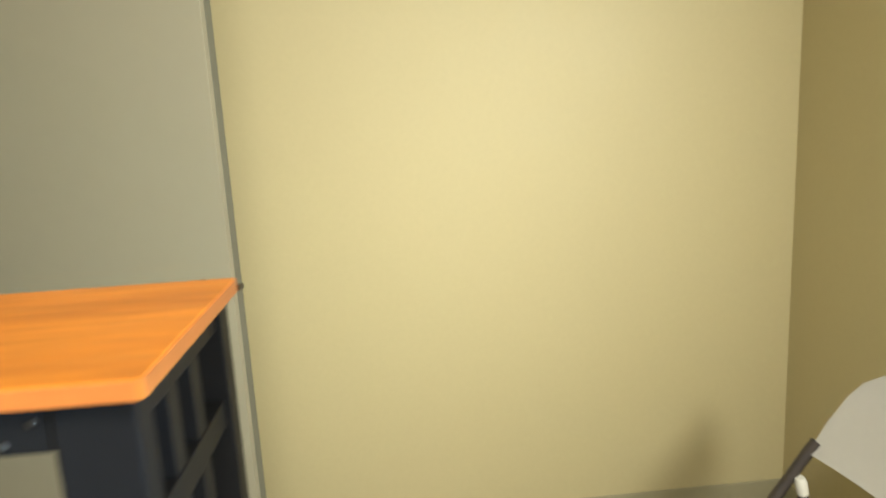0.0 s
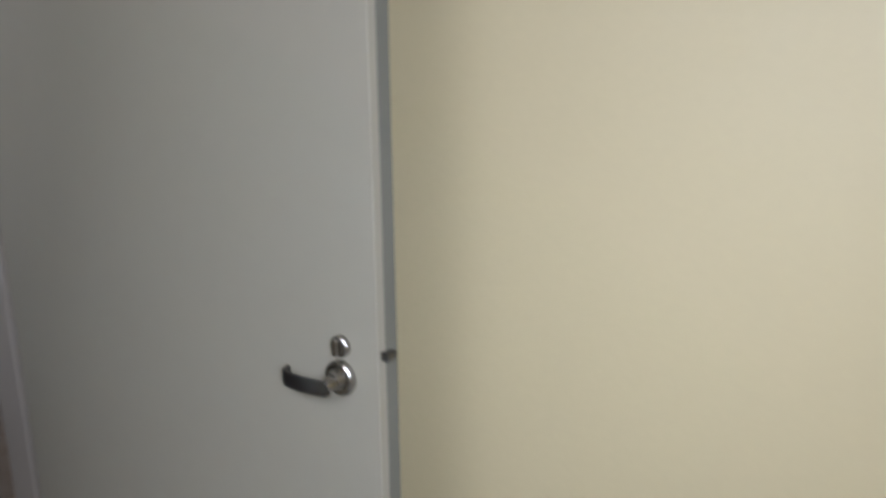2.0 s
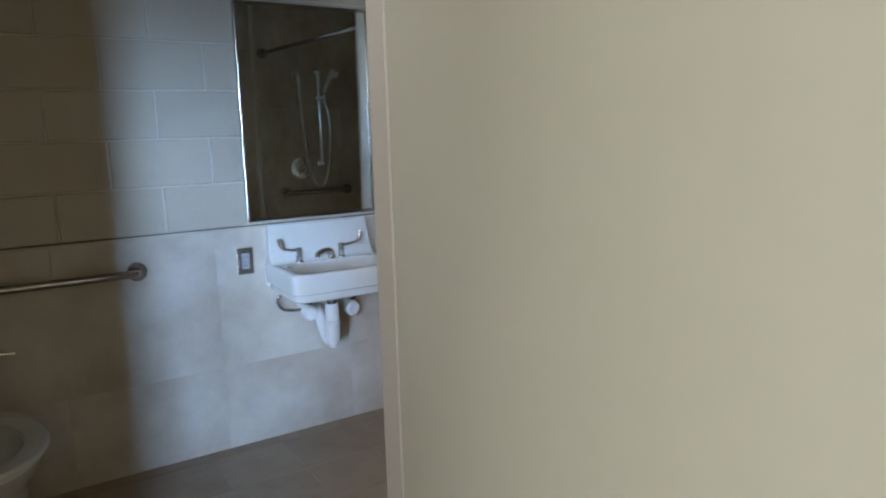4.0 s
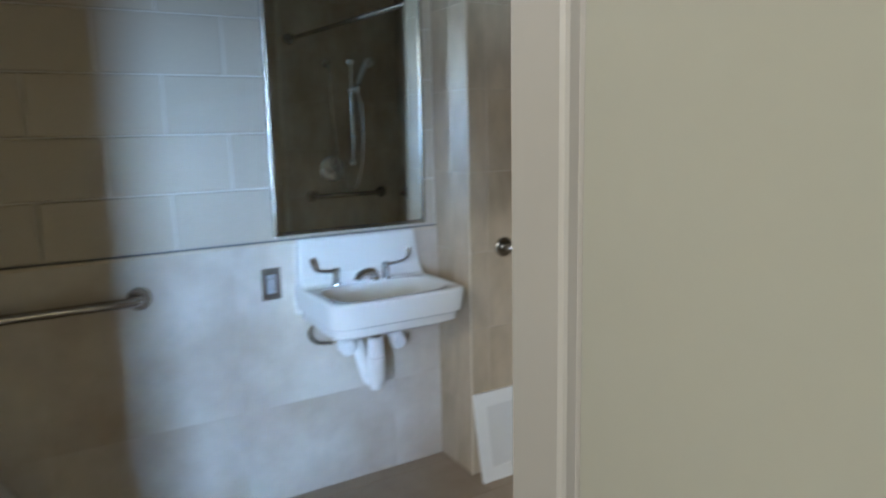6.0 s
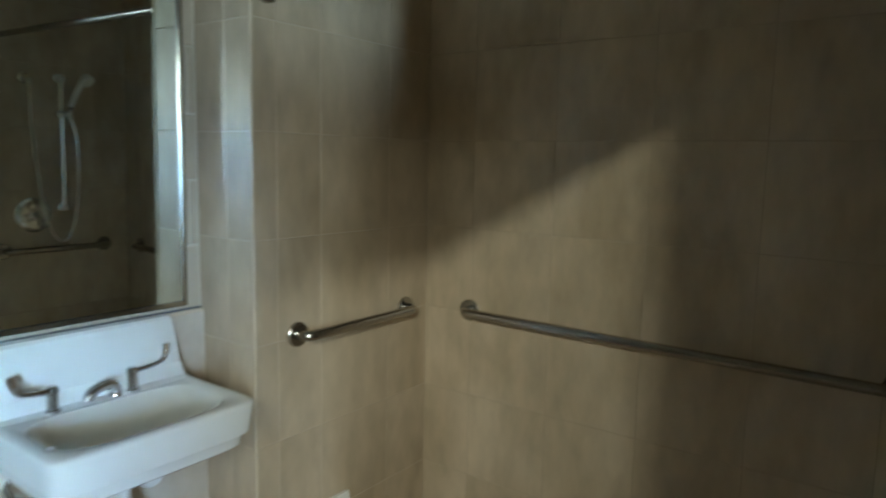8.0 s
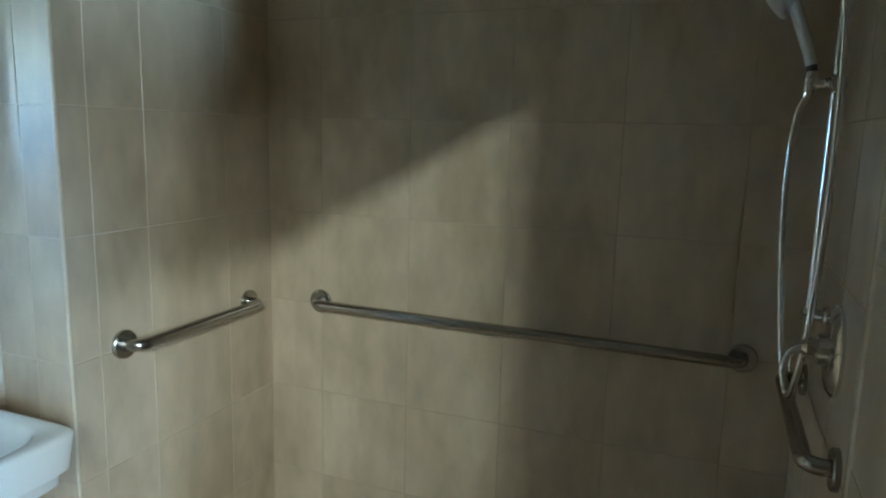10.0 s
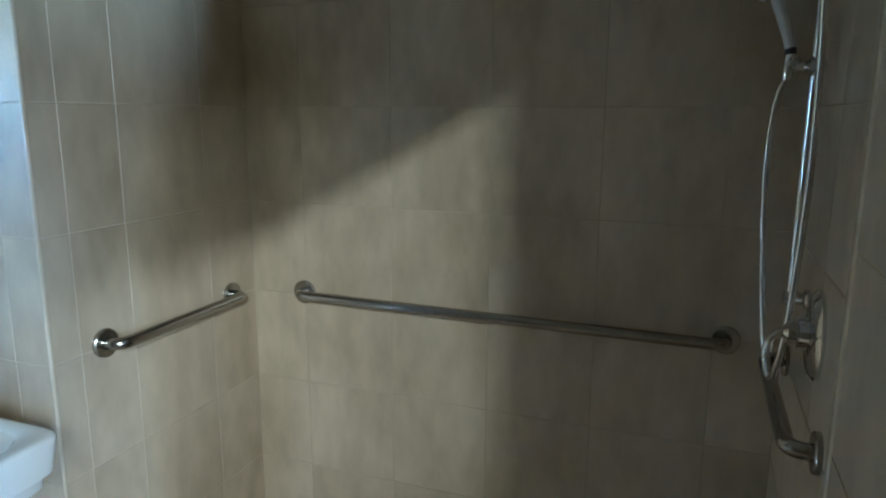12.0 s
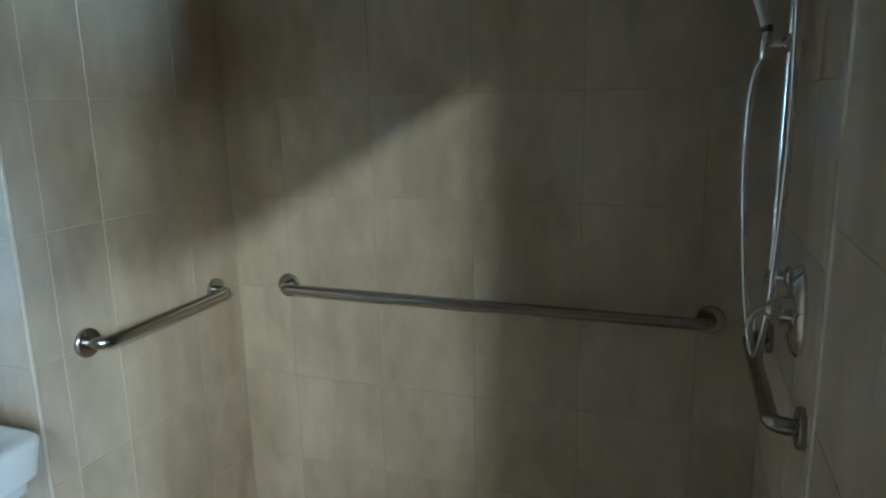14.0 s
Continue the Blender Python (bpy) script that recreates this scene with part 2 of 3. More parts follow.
def lay(name, parent, origin, right, up, us, vs, mat, gap=0.004, depth=0.006, chamfer=0.0015, uneven=0.0006):
    """Lays pieces between the joints us (along right) and vs (along up) on a plane."""
    right, up, origin = Vector(right), Vector(up), Vector(origin)
    out = right.cross(up)
    for u0, u1 in zip(us, us[1:]):
        for v0, v1 in zip(vs, vs[1:]):
            w, h = u1 - u0 - gap, v1 - v0 - gap
            if w < 0.01 or h < 0.01:
                continue
            ob = new(name, piece_mesh(name, w, h, depth, chamfer, mat))
            ob.parent = parent
            p = origin + right * (u0 + u1) / 2 + up * (v0 + v1) / 2 + out * random.uniform(-uneven, uneven)
            ob.matrix_world = Matrix((right, up, out)).transposed().to_4x4()
            ob.matrix_world.translation = p


def steps(start, stop, size):
    out = [start]
    while out[-1] + size < stop - 0.02:
        out.append(out[-1] + size)
    return out + [stop]


def structure(name, bm, mat, label, category="wall"):
    return tagged(link_mesh(name, bm, mat), label, category, kind="structure")


# ------------------------------------------------------------------ plan
SINK_Y, RETURN_X, BACK_X, CONTROL_Y = 0.252, 0.0, 0.79, -1.625
INNER_Y, OUTER_Y = -1.605, -1.70
JAMB_R, JAMB_L, HEAD = -0.954, -2.055, 2.004
WEST_X, CEILING_Z = -2.75, 2.45
OFFICE_X, OFFICE_Y, OFFICE_W, OFFICE_C = -0.77, -4.35, -4.9, 2.45
ROW = 0.305
G = 0.0018  # depth of the tile joints
ROWS = [0.0, 0.294, 0.599, 0.904, 1.209, 1.514, 1.819, 2.124, CEILING_Z]

# ------------------------------------------------------------------ structure
floor_bath = structure("floor_bathroom", boxed(WEST_X, BACK_X + 0.1, -1.66, SINK_Y + 0.1, -0.12, -0.0022), FLOORGROUT, "beige tiled bathroom floor with mottled brown stains", "floor")
floor_office = structure("floor_office", boxed(OFFICE_W, OFFICE_X, OFFICE_Y, -1.66, -0.12, -0.002), VINYL, "brown vinyl office floor beside the yellow walls", "floor")
ceiling_bath = structure("ceiling_bathroom", boxed(WEST_X, BACK_X + 0.1, OUTER_Y, SINK_Y + 0.1, CEILING_Z, CEILING_Z + 0.1), CEIL, "plain off-white bathroom ceiling in shade", "ceiling")
ceiling_office = structure("ceiling_office", boxed(OFFICE_W - 0.1, OFFICE_X + 0.1, OFFICE_Y - 0.1, OUTER_Y, OFFICE_C, OFFICE_C + 0.1), CEIL, "plain off-white office ceiling", "ceiling")
wall_sink = structure("wall_sink", boxed(WEST_X, RETURN_X + 0.02, SINK_Y + 0.006, SINK_Y + 0.15, 0, CEILING_Z), MORTAR, "painted block wall with a glossy beige tile wainscot below")
wall_shower_side = structure("wall_shower_side", boxed(RETURN_X + G, BACK_X + 0.1, G, SINK_Y + 0.15, 0, CEILING_Z), GROUT, "beige tiled shower side wall that stands proud of the sink wall")
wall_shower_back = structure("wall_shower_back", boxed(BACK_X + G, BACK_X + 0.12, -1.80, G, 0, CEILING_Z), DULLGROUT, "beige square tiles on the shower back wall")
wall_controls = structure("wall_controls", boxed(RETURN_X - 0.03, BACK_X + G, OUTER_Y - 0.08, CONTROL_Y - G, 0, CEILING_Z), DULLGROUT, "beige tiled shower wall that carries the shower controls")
wall_west = structure("wall_west", boxed(WEST_X - 0.1, WEST_X, OUTER_Y, SINK_Y + 0.15, 0, CEILING_Z), BLOCK, "plain painted bathroom end wall in shade")

bm = bmesh.new()
box(bm, JAMB_R + 0.035, RETURN_X - 0.03, OUTER_Y, INNER_Y - G, 0, OFFICE_C)
box(bm, OFFICE_W, JAMB_L - 0.035, OUTER_Y, INNER_Y - G, 0, OFFICE_C)
box(bm, JAMB_L - 0.035, JAMB_R + 0.035, OUTER_Y, INNER_Y - G, HEAD + 0.035, OFFICE_C)
wall_door = structure("wall_door", bm, YELLOW, "partition wall with the bathroom doorway")
wall_yellow = structure("wall_yellow", boxed(OFFICE_X, OFFICE_X + 0.1, OFFICE_Y - 0.1, OUTER_Y, 0, OFFICE_C), YELLOW, "matt yellow painted office wall behind the open door")
bm = bmesh.new()
box(bm, OFFICE_W, -3.85, OFFICE_Y - 0.1, OFFICE_Y, 0, OFFICE_C)
box(bm, -3.16, OFFICE_X, OFFICE_Y - 0.1, OFFICE_Y, 0, OFFICE_C)
box(bm, -3.85, -3.16, OFFICE_Y - 0.1, OFFICE_Y, 0, 0.45)
box(bm, -3.85, -3.16, OFFICE_Y - 0.1, OFFICE_Y, 2.25, OFFICE_C)
wall_chair = structure("wall_chair", bm, YELLOW, "matt yellow painted office wall behind the folding chair")
wall_far = structure("wall_far", boxed(OFFICE_W - 0.1, OFFICE_W, OFFICE_Y - 0.1, OUTER_Y, 0, OFFICE_C), YELLOW, "matt yellow painted office wall far from the doorway")

# rubber cove baseboards of the office
for name, (x0, x1, y0, y1) in (("baseboard", (OFFICE_X - 0.007, OFFICE_X - 0.0005, OFFICE_Y + 0.007, OUTER_Y)), ("baseboard", (OFFICE_W, OFFICE_X - 0.0005, OFFICE_Y + 0.0005, OFFICE_Y + 0.007))):
    bm = boxed(x0, x1, y0, y1, -0.001, 0.09, bevel=0.003)
    structure(name, bm, BASE, "olive rubber cove baseboard along the yellow wall", "baseboard")

# steel door frame with two rabbets and a stop, three sides
PROFILE = [(0.0, INNER_Y - 0.02), (0.0, -1.545), (0.035, -1.545), (0.05, -1.548), (0.05, -1.590), (0.065, -1.590), (0.068, -1.593), (0.068, -1.645), (0.0655, -1.650), (0.0615, -1.652), (0.05, -1.652), (0.05, -1.703), (0.047, -1.706), (0.0, -1.706), (0.0, OUTER_Y + 0.02)]
door_frame = structure("door_frame", bmesh.new(), FRAMEPAINT, "beige painted steel door frame with a stepped stop", "door frame")


def frame_side(x_wall, sign, z0, z1):
    bm = bmesh.new()
    loft(bm, [[(x_wall + sign * d, y, z) for d, y in PROFILE] for z in (z0, z1)])
    return bm


part("jamb", frame_side(JAMB_R + 0.05, -1, 0, HEAD), FRAMEPAINT, door_frame)
part("jamb", frame_side(JAMB_L - 0.05, 1, 0, HEAD), FRAMEPAINT, door_frame)
bm = bmesh.new()
loft(bm, [[(x, y, HEAD + 0.064 - d) for d, y in PROFILE] for x in (JAMB_L - 0.05, JAMB_R + 0.05)])
part("head", bm, FRAMEPAINT, door_frame)

# ------------------------------------------------------------------ door leaf
LEAF = 1.10
door = thing("door_1", -1.005, -1.714, 0, "beige painted flush door standing open into the office", "door", rz=-13.3)
tagged(door, kind="structure")
# leaf frame: local -y runs from the hinge to the free edge, local -x faces the bathroom side
part("leaf", boxed(0.0, 0.044, -LEAF, 0.0, 0.012, 1.995, bevel=0.0015), DOORPAINT, door)
# thin darker strip over part of the leaf's end face
part("lock_edge", boxed(0.017, 0.0425, -LEAF - 0.0015, -LEAF + 0.0005, 0.013, 1.994), DARKEDGE, door, "narrow darker strip along the lock edge of the door")
part("latch_bolt", boxed(0.006, 0.030, -LEAF - 0.012, -LEAF + 0.004, 0.9625, 0.9745, bevel=0.002), DARKSTEEL, door, "dark steel latch bolt")
bm = disc(bmesh.new(), (0, -LEAF + 0.07, 0.925), (-1, 0, 0), 0.027, 0.012)
tube(bm, [(0, -LEAF + 0.07, 0.925), (-0.018, -LEAF + 0.07, 0.925), (-0.024, -LEAF + 0.07, 0.925)], [0.018, 0.016, 0.013])
rose = part("lever_rose", bm, STEEL, door, "round brushed steel lever rose", True)
neck = [(-0.010, -LEAF + 0.070, 0.925), (-0.030, -LEAF + 0.070, 0.924), (-0.038, -LEAF + 0.072, 0.922)]
blade = [(-0.038, -LEAF + 0.064, 0.920), (-0.041, -LEAF + 0.085, 0.919), (-0.042, -LEAF + 0.120, 0.918), (-0.040, -LEAF + 0.146, 0.918), (-0.034, -LEAF + 0.158, 0.919), (-0.022, -LEAF + 0.161, 0.920)]
bm = bmesh.new()
tube(bm, neck, [0.012, 0.012, 0.010], 14)
part("lever_neck", bm, STEEL, rose, smooth=True)
pts = curve_points(blade, 5)
bm = bmesh.new()
loft(bm, [[(p.x + 0.0045 * math.copysign(abs(math.cos(a)) ** 0.5, math.cos(a)), p.y, p.z + (0.0095 if i in (0, len(pts) - 1) else 0.0125) * math.copysign(abs(math.sin(a)) ** 0.6, math.sin(a))) for a in [2 * math.pi * (k + 0.5) / 20 for k in range(20)]] for i, p in enumerate(pts)])
# steel blade coloured dark in place of the dark room it reflects
part("lever", bm, DARKSTEEL, rose, "flat steel lever with its dark reflection put into the colour", smooth=True)
bm = disc(bmesh.new(), (0, -LEAF + 0.068, 0.975), (-1, 0, 0), 0.0165, 0.010)
turn = part("thumb_turn", bm, STEEL, door, "small steel privacy turn above the lever", True)
part("turn_grip", boxed(-0.019, -0.008, -LEAF + 0.063, -LEAF + 0.073, 0.962, 0.988, bevel=0.003), STEEL, turn)
for z in (0.25, 1.02, 1.78):
    bm = bmesh.new()
    tube(bm, [(0.048, 0.006, z - 0.05), (0.048, 0.006, z + 0.05)], 0.006)
    part("hinge", bm, STEEL, door, smooth=True)

# ------------------------------------------------------------------ grab bars
def grab_bar(a, b, out, label, stand=0.052, radius=0.016):
    """A bar between two wall plates at a and b, held off the wall along out."""
    a, b, out = Vector(a), Vector(b), Vector(out)
    bar = tagged(new("grab_bar"), label, "grab bar", "grab bars")
    pa, pb = a + out * stand, b + out * stand
    pts = [a] + round_corner(a, pa, pb, 0.035) + round_corner(pa, pb, b, 0.035) + [b]
    bm = bmesh.new()
    tube(bm, pts, radius, 18)
    part("rail", bm, STEEL, bar, smooth=True)
    for p in (a, b):
        bm = disc(bmesh.new(), p, out, 0.038, 0.012, 30)
        part("wall_flange", bm, STEEL, bar, smooth=True)
    return bar


grab_bar((0.155, 0, 0.915), (0.664, 0, 0.917), (0, -1, 0), "short brushed steel grab bar on the tiled shower side wall")
grab_bar((BACK_X, -0.20, 0.915), (BACK_X, -1.49, 0.908), (-1, 0, 0), "long brushed steel grab bar across the shower back wall")
grab_bar((0.162, CONTROL_Y, 0.915), (0.654, CONTROL_Y, 0.915), (0, 1, 0), "brushed steel grab bar below the shower valve")
grab_bar((-1.135, SINK_Y - 0.012, 0.849), (-2.05, SINK_Y - 0.012, 0.849), (0, -1, 0), "brushed steel grab bar behind the toilet")

# ------------------------------------------------------------------ basin
SX = -0.378
basin = thing("wall_basin", SX + 0.012, SINK_Y, 0, "white porcelain wall-hung basin with a tall splashback", "sink")
bm = bmesh.new()
rings = [rounded(0.10, -0.24, -0.10, 0.3, 0.672), rounded(0.16, -0.30, -0.06, 0.2, 0.684), rounded(0.230, -0.372, -0.013, 0.05, 0.697, bow=0.012), rounded(0.237, -0.380, -0.013, 0.045, 0.703, bow=0.013), rounded(0.239, -0.384, -0.013, 0.045, 0.728, bow=0.014),
         rounded(0.241, -0.386, -0.013, 0.045, 0.732, bow=0.014), rounded(0.251, -0.398, -0.013, 0.042, 0.738, bow=0.016), rounded(0.257, -0.406, -0.013, 0.036, 0.812, bow=0.016), rounded(0.256, -0.405, -0.013, 0.036, 0.817, bow=0.016), rounded(0.252, -0.401, -0.016, 0.036, 0.8215, bow=0.016), rounded(0.244, -0.394, -0.02, 0.036, 0.823, bow=0.016),
         rounded(0.220, -0.372, -0.130, 0.12, 0.820, bow=0.010), rounded(0.212, -0.363, -0.135, 0.12, 0.813, bow=0.008), rounded(0.194, -0.340, -0.150, 0.15, 0.765), rounded(0.150, -0.305, -0.175, 0.22, 0.722), rounded(0.05, -0.25, -0.2, 0.4, 0.712)]
loft(bm, rings)
bowl = part("bowl", bm, PORCELAIN, basin, smooth=True)
bm = bmesh.new()
side = [(-0.013, 0.80), (-0.013, 0.990), (-0.042, 0.990), (-0.052, 0.982), (-0.075, 0.86), (-0.095, 0.828), (-0.13, 0.816), (-0.13, 0.80)]
loft(bm, [[(x * (1 - 0.05 * max(0, (z - 0.82)) / 0.17), y, z) for y, z in side] for x in (-0.244, -0.238, 0.240, 0.246)])
bmesh.ops.bevel(bm, geom=[e for e in bm.edges if abs(e.verts[0].co.x - e.verts[1].co.x) < 0.002 and abs(e.verts[0].co.x) > 0.22], offset=0.004, segments=2, affect="EDGES")
part("splashback", bm, PORCELAIN, basin)
part("back_flange", boxed(-0.252, 0.252, -0.045, -0.0125, 0.712, 0.800, bevel=0.014, segments=3), PORCELAIN, basin)
part("drain", disc(bmesh.new(), (0, -0.226, 0.711), (0, 0, 1), 0.022, 0.004), CHROME, bowl, "chrome drain", True)
for x, s in ((-0.117, -1), (0.086, 1)):
    bm = bmesh.new()
    tube(bm, [(x, -0.098, 0.812), (x, -0.098, 0.826), (x, -0.098, 0.827), (x, -0.098, 0.865), (x, -0.098, 0.868), (x, -0.098, 0.880), (x, -0.098, 0.885)], [0.022, 0.02, 0.014, 0.013, 0.016, 0.016, 0.010])
    tap = part("tap", bm, CHROME, basin, "chrome tap body", True)
    bm = bmesh.new()
    tube(bm, curve_points([(x, -0.098, 0.873), (x + s * 0.035, -0.105, 0.876), (x + s * 0.075, -0.112, 0.886), (x + s * 0.088, -0.112, 0.908), (x + s * 0.092, -0.110, 0.932)], 6), [0.0075] * 8 + [0.007] * 9 + [0.009] * 8)
    part("wrist_blade", bm, CHROME, tap, smooth=True)
bm = bmesh.new()
tube(bm, curve_points([(0.036, -0.100, 0.812), (0.036, -0.101, 0.838), (0.024, -0.104, 0.855), (-0.007, -0.111, 0.856), (-0.036, -0.119, 0.846), (-0.042, -0.121, 0.832)], 6), [0.024, 0.022, 0.019, 0.018, 0.017, 0.016, 0.016] + [0.0155] * 8 + [0.0145] * 9 + [0.0135] * 7)
part("spout", bm, CHROME, basin, "chrome spout", True)
part("soap_hole_cap", disc(bmesh.new(), (-0.222, -0.325, 0.819), (0, 0, 1), 0.011, 0.006), CHROME, basin, "small chrome cap", True)

trap = thing("drain_trap", SX - 0.012, SINK_Y, 0, "white plastic drain trap wrapped under the basin", "pipe")
bm = bmesh.new()
tube(bm, [(0, -0.215, 0.70), (0, -0.215, 0.645), (0, -0.215, 0.64)], [0.020, 0.020, 0.022])
part("tailpiece", bm, DARKSTEEL, trap, "dark steel tailpiece", True)
bm = bmesh.new()
tube(bm, [(0, -0.215, 0.640), (0, -0.215, 0.637), (0, -0.215, 0.565), (0, -0.215, 0.56), (0, -0.215, 0.55), (0, -0.215, 0.545), (0, -0.213, 0.49), (0, -0.210, 0.468), (0, -0.207, 0.462), (0, -0.205, 0.44), (0, -0.205, 0.437)], [0.026, 0.029, 0.029, 0.033, 0.033, 0.030, 0.030, 0.027, 0.021, 0.021, 0.017], 18)
part("drop_pipe", bm, PVC, trap, smooth=True)
bm = bmesh.new()
tube(bm, curve_points([(-0.002, -0.205, 0.475), (-0.006, -0.165, 0.472), (-0.008, -0.125, 0.52), (-0.006, -0.09, 0.56), (-0.004, -0.045, 0.58), (0.0, -0.012, 0.585)], 6), 0.029, 16)
part("bend", bm, PVC, trap, smooth=True)
for x, z in ((-0.075, 0.585), (0.135, 0.575)):
    valve = thing("stop_valve", SX + x, SINK_Y, 0, "water stop valve with a white insulating cover", "valve", "stop valves")
    bm = bmesh.new()
    tube(bm, [(0, -0.012, z + 0.015), (0, -0.06, z + 0.008), (0, -0.085, z), (0, -0.115, z - 0.004), (0, -0.125, z - 0.004)], [0.022, 0.024, 0.034, 0.034, 0.026], 18)
    part("cover", bm, PVC, valve, smooth=True)
    bm = bmesh.new()
    tube(bm, curve_points([(0.0, -0.06, z + 0.02), (0.02, -0.10, z + 0.05), (0.03, -0.12, z + 0.115)], 5), 0.007, 10)
    part("stub", bm, DARKSTEEL, valve, smooth=True)
hose = thing("supply_hose", SX - 0.16, SINK_Y, 0, "braided steel supply hose looped below the basin", "hose")
bm = bmesh.new()
tube(bm, curve_points([(0.09, -0.09, 0.69), (0.04, -0.075, 0.692), (-0.01, -0.06, 0.684), (-0.042, -0.055, 0.648), (-0.022, -0.06, 0.608), (0.03, -0.065, 0.596), (0.07, -0.08, 0.60)], 8), 0.0065, 10)
part("braid", bm, STEEL, hose, smooth=True)

# ------------------------------------------------------------------ mirror
mirror = thing("wall_mirror", -0.365, SINK_Y, 0, "tall wall mirror in a thin stainless steel frame, tilted slightly forward", "mirror")
MW, MZ0, MZ1 = 0.307, 0.0, 0.925
mirror.matrix_world = pose(-0.365, SINK_Y, 1.005, 0.75, 0, 0)
part("backing", boxed(-MW + 0.004, MW - 0.004, -0.0045, 0.012, MZ0 + 0.004, MZ1 - 0.004), DARKSTEEL, mirror)
part("glass", boxed(-MW + 0.008, MW - 0.008, -0.0090, -0.0050, MZ0 + 0.012, MZ1 - 0.012, bevel=0.0008), MIRROR, mirror, "mirror glass")
for x0, x1, z0, z1 in ((-MW, -MW + 0.010, MZ0 + 0.0145, MZ1 - 0.0145), (MW - 0.010, MW, MZ0 + 0.0145, MZ1 - 0.0145), (-MW, MW, MZ0, MZ0 + 0.014), (-MW, MW, MZ1 - 0.014, MZ1)):
    part("frame_rail", boxed(x0, x1, -0.018, 0.0125, z0, z1, bevel=0.002), STEEL, mirror)

# ------------------------------------------------------------------ outlet
outlet = thing("wall_outlet", -0.697, SINK_Y - 0.012, 0.838, "stainless steel outlet plate with a grey socket", "outlet")
part("plate", boxed(-0.035, 0.035, -0.005, 0, -0.058, 0.058, bevel=0.002), STEEL, outlet)
bm = boxed(-0.017, 0.017, -0.008, -0.005, -0.034, 0.034, bevel=0.001)
socket = part("socket", bm, GREYPLASTIC, outlet, "grey socket face")
for z in (-0.020, 0.020):
    for x in (-0.006, 0.006):
        part("slot", boxed(x - 0.001, x + 0.001, -0.0086, -0.0081, z - 0.004, z + 0.004), RUBBER, socket)
for z in (-0.006, 0.006):
    part("button", boxed(-0.006, 0.006, -0.010, -0.008, z - 0.004, z + 0.004, bevel=0.0006), GREYPLASTIC, socket)
for z in (-0.048, 0.048):
    part("screw", disc(bmesh.new(), (0, -0.005, z), (0, -1, 0), 0.0035, 0.0015, 12), STEEL, outlet, smooth=True)

# ------------------------------------------------------------------ toilet
toilet = thing("toilet", -1.70, SINK_Y, 0, "white porcelain toilet with an open seat and flush valve", "toilet")
bm = bmesh.new()
rings = [rounded(0.11, -0.50, -0.10, 0.25, 0.0), rounded(0.115, -0.50, -0.09, 0.25, 0.05), rounded(0.10, -0.48, -0.08, 0.3, 0.15), rounded(0.13, -0.56, -0.05, 0.4, 0.27), rounded(0.175, -0.66, -0.03, 0.42, 0.35), rounded(0.185, -0.69, -0.03, 0.42, 0.385), rounded(0.178, -0.68, -0.035, 0.42, 0.395),
         rounded(0.125, -0.62, -0.22, 0.45, 0.393), rounded(0.115, -0.60, -0.24, 0.45, 0.34), rounded(0.06, -0.48, -0.32, 0.45, 0.22)]
loft(bm, rings)
part("bowl", bm, PORCELAIN, toilet, smooth=True)
bm = bmesh.new()
loft(bm, [rounded(0.185, -0.69, -0.17, 0.42, 0.397), rounded(0.19, -0.70, -0.16, 0.42, 0.405), rounded(0.185, -0.69, -0.17, 0.42, 0.418), rounded(0.12, -0.63, -0.24, 0.45, 0.418), rounded(0.115, -0.62, -0.25, 0.45, 0.400)], caps=False)
part("seat", bm, WHITEPLASTIC, toilet, "white plastic seat", True)
bm = bmesh.new()
tube(bm, [(0, -0.12, 0.395), (0, -0.12, 0.60), (0, -0.12, 0.62), (0, -0.12, 0.70)], [0.018, 0.018, 0.03, 0.028])
valve = part("flush_valve", bm, CHROME, toilet, "chrome flush valve", True)
bm = bmesh.new()
tube(bm, [(0.02, -0.12, 0.64), (0.05, -0.125, 0.635), (0.12, -0.13, 0.628)], [0.011, 0.006, 0.007])
part("flush_handle", bm, CHROME, valve, smooth=True)

# ------------------------------------------------------------------ shower set
shower = thing("hand_shower_set", 0.0, CONTROL_Y, 0, "chrome slide bar with a white hand shower and steel hose", "shower")
BARX = 0.446
bm = bmesh.new()
tube(bm, [(BARX, 0.034, 1.110), (BARX, 0.034, 1.775)], 0.0105, 14)
bar = part("slide_bar", bm, CHROME, shower, "chrome slide bar", True)
for z in (1.120, 1.765):
    bm = disc(bmesh.new(), (BARX, 0.0, z), (0, 1, 0), 0.022, 0.01)
    tube(bm, [(BARX, 0.0, z), (BARX, 0.028, z), (BARX, 0.048, z), (BARX, 0.050, z)], [0.013, 0.013, 0.016, 0.010])
    part("bar_bracket", bm, CHROME, bar, smooth=True)
bm = bmesh.new()
tube(bm, [(BARX - 0.025, 0.035, 1.588), (BARX - 0.010, 0.035, 1.588), (BARX + 0.020, 0.035, 1.588), (BARX + 0.030, 0.035, 1.588)], [0.012, 0.020, 0.020, 0.014], 16)
tube(bm, [(BARX + 0.006, 0.04, 1.588), (BARX + 0.014, 0.062, 1.588), (BARX + 0.018, 0.076, 1.590)], [0.011, 0.010, 0.016], 14)
part("clamp", bm, CHROME, bar, smooth=True)
bm = bmesh.new()
tube(bm, [(0.462, 0.082, 1.562), (0.464, 0.079, 1.585), (0.467, 0.078, 1.600), (0.469, 0.078, 1.612)], [0.010, 0.014, 0.014, 0.012], 14)
part("hose_nut", bm, CHROME, shower, "chrome hose nut", smooth=True)
bm = bmesh.new()
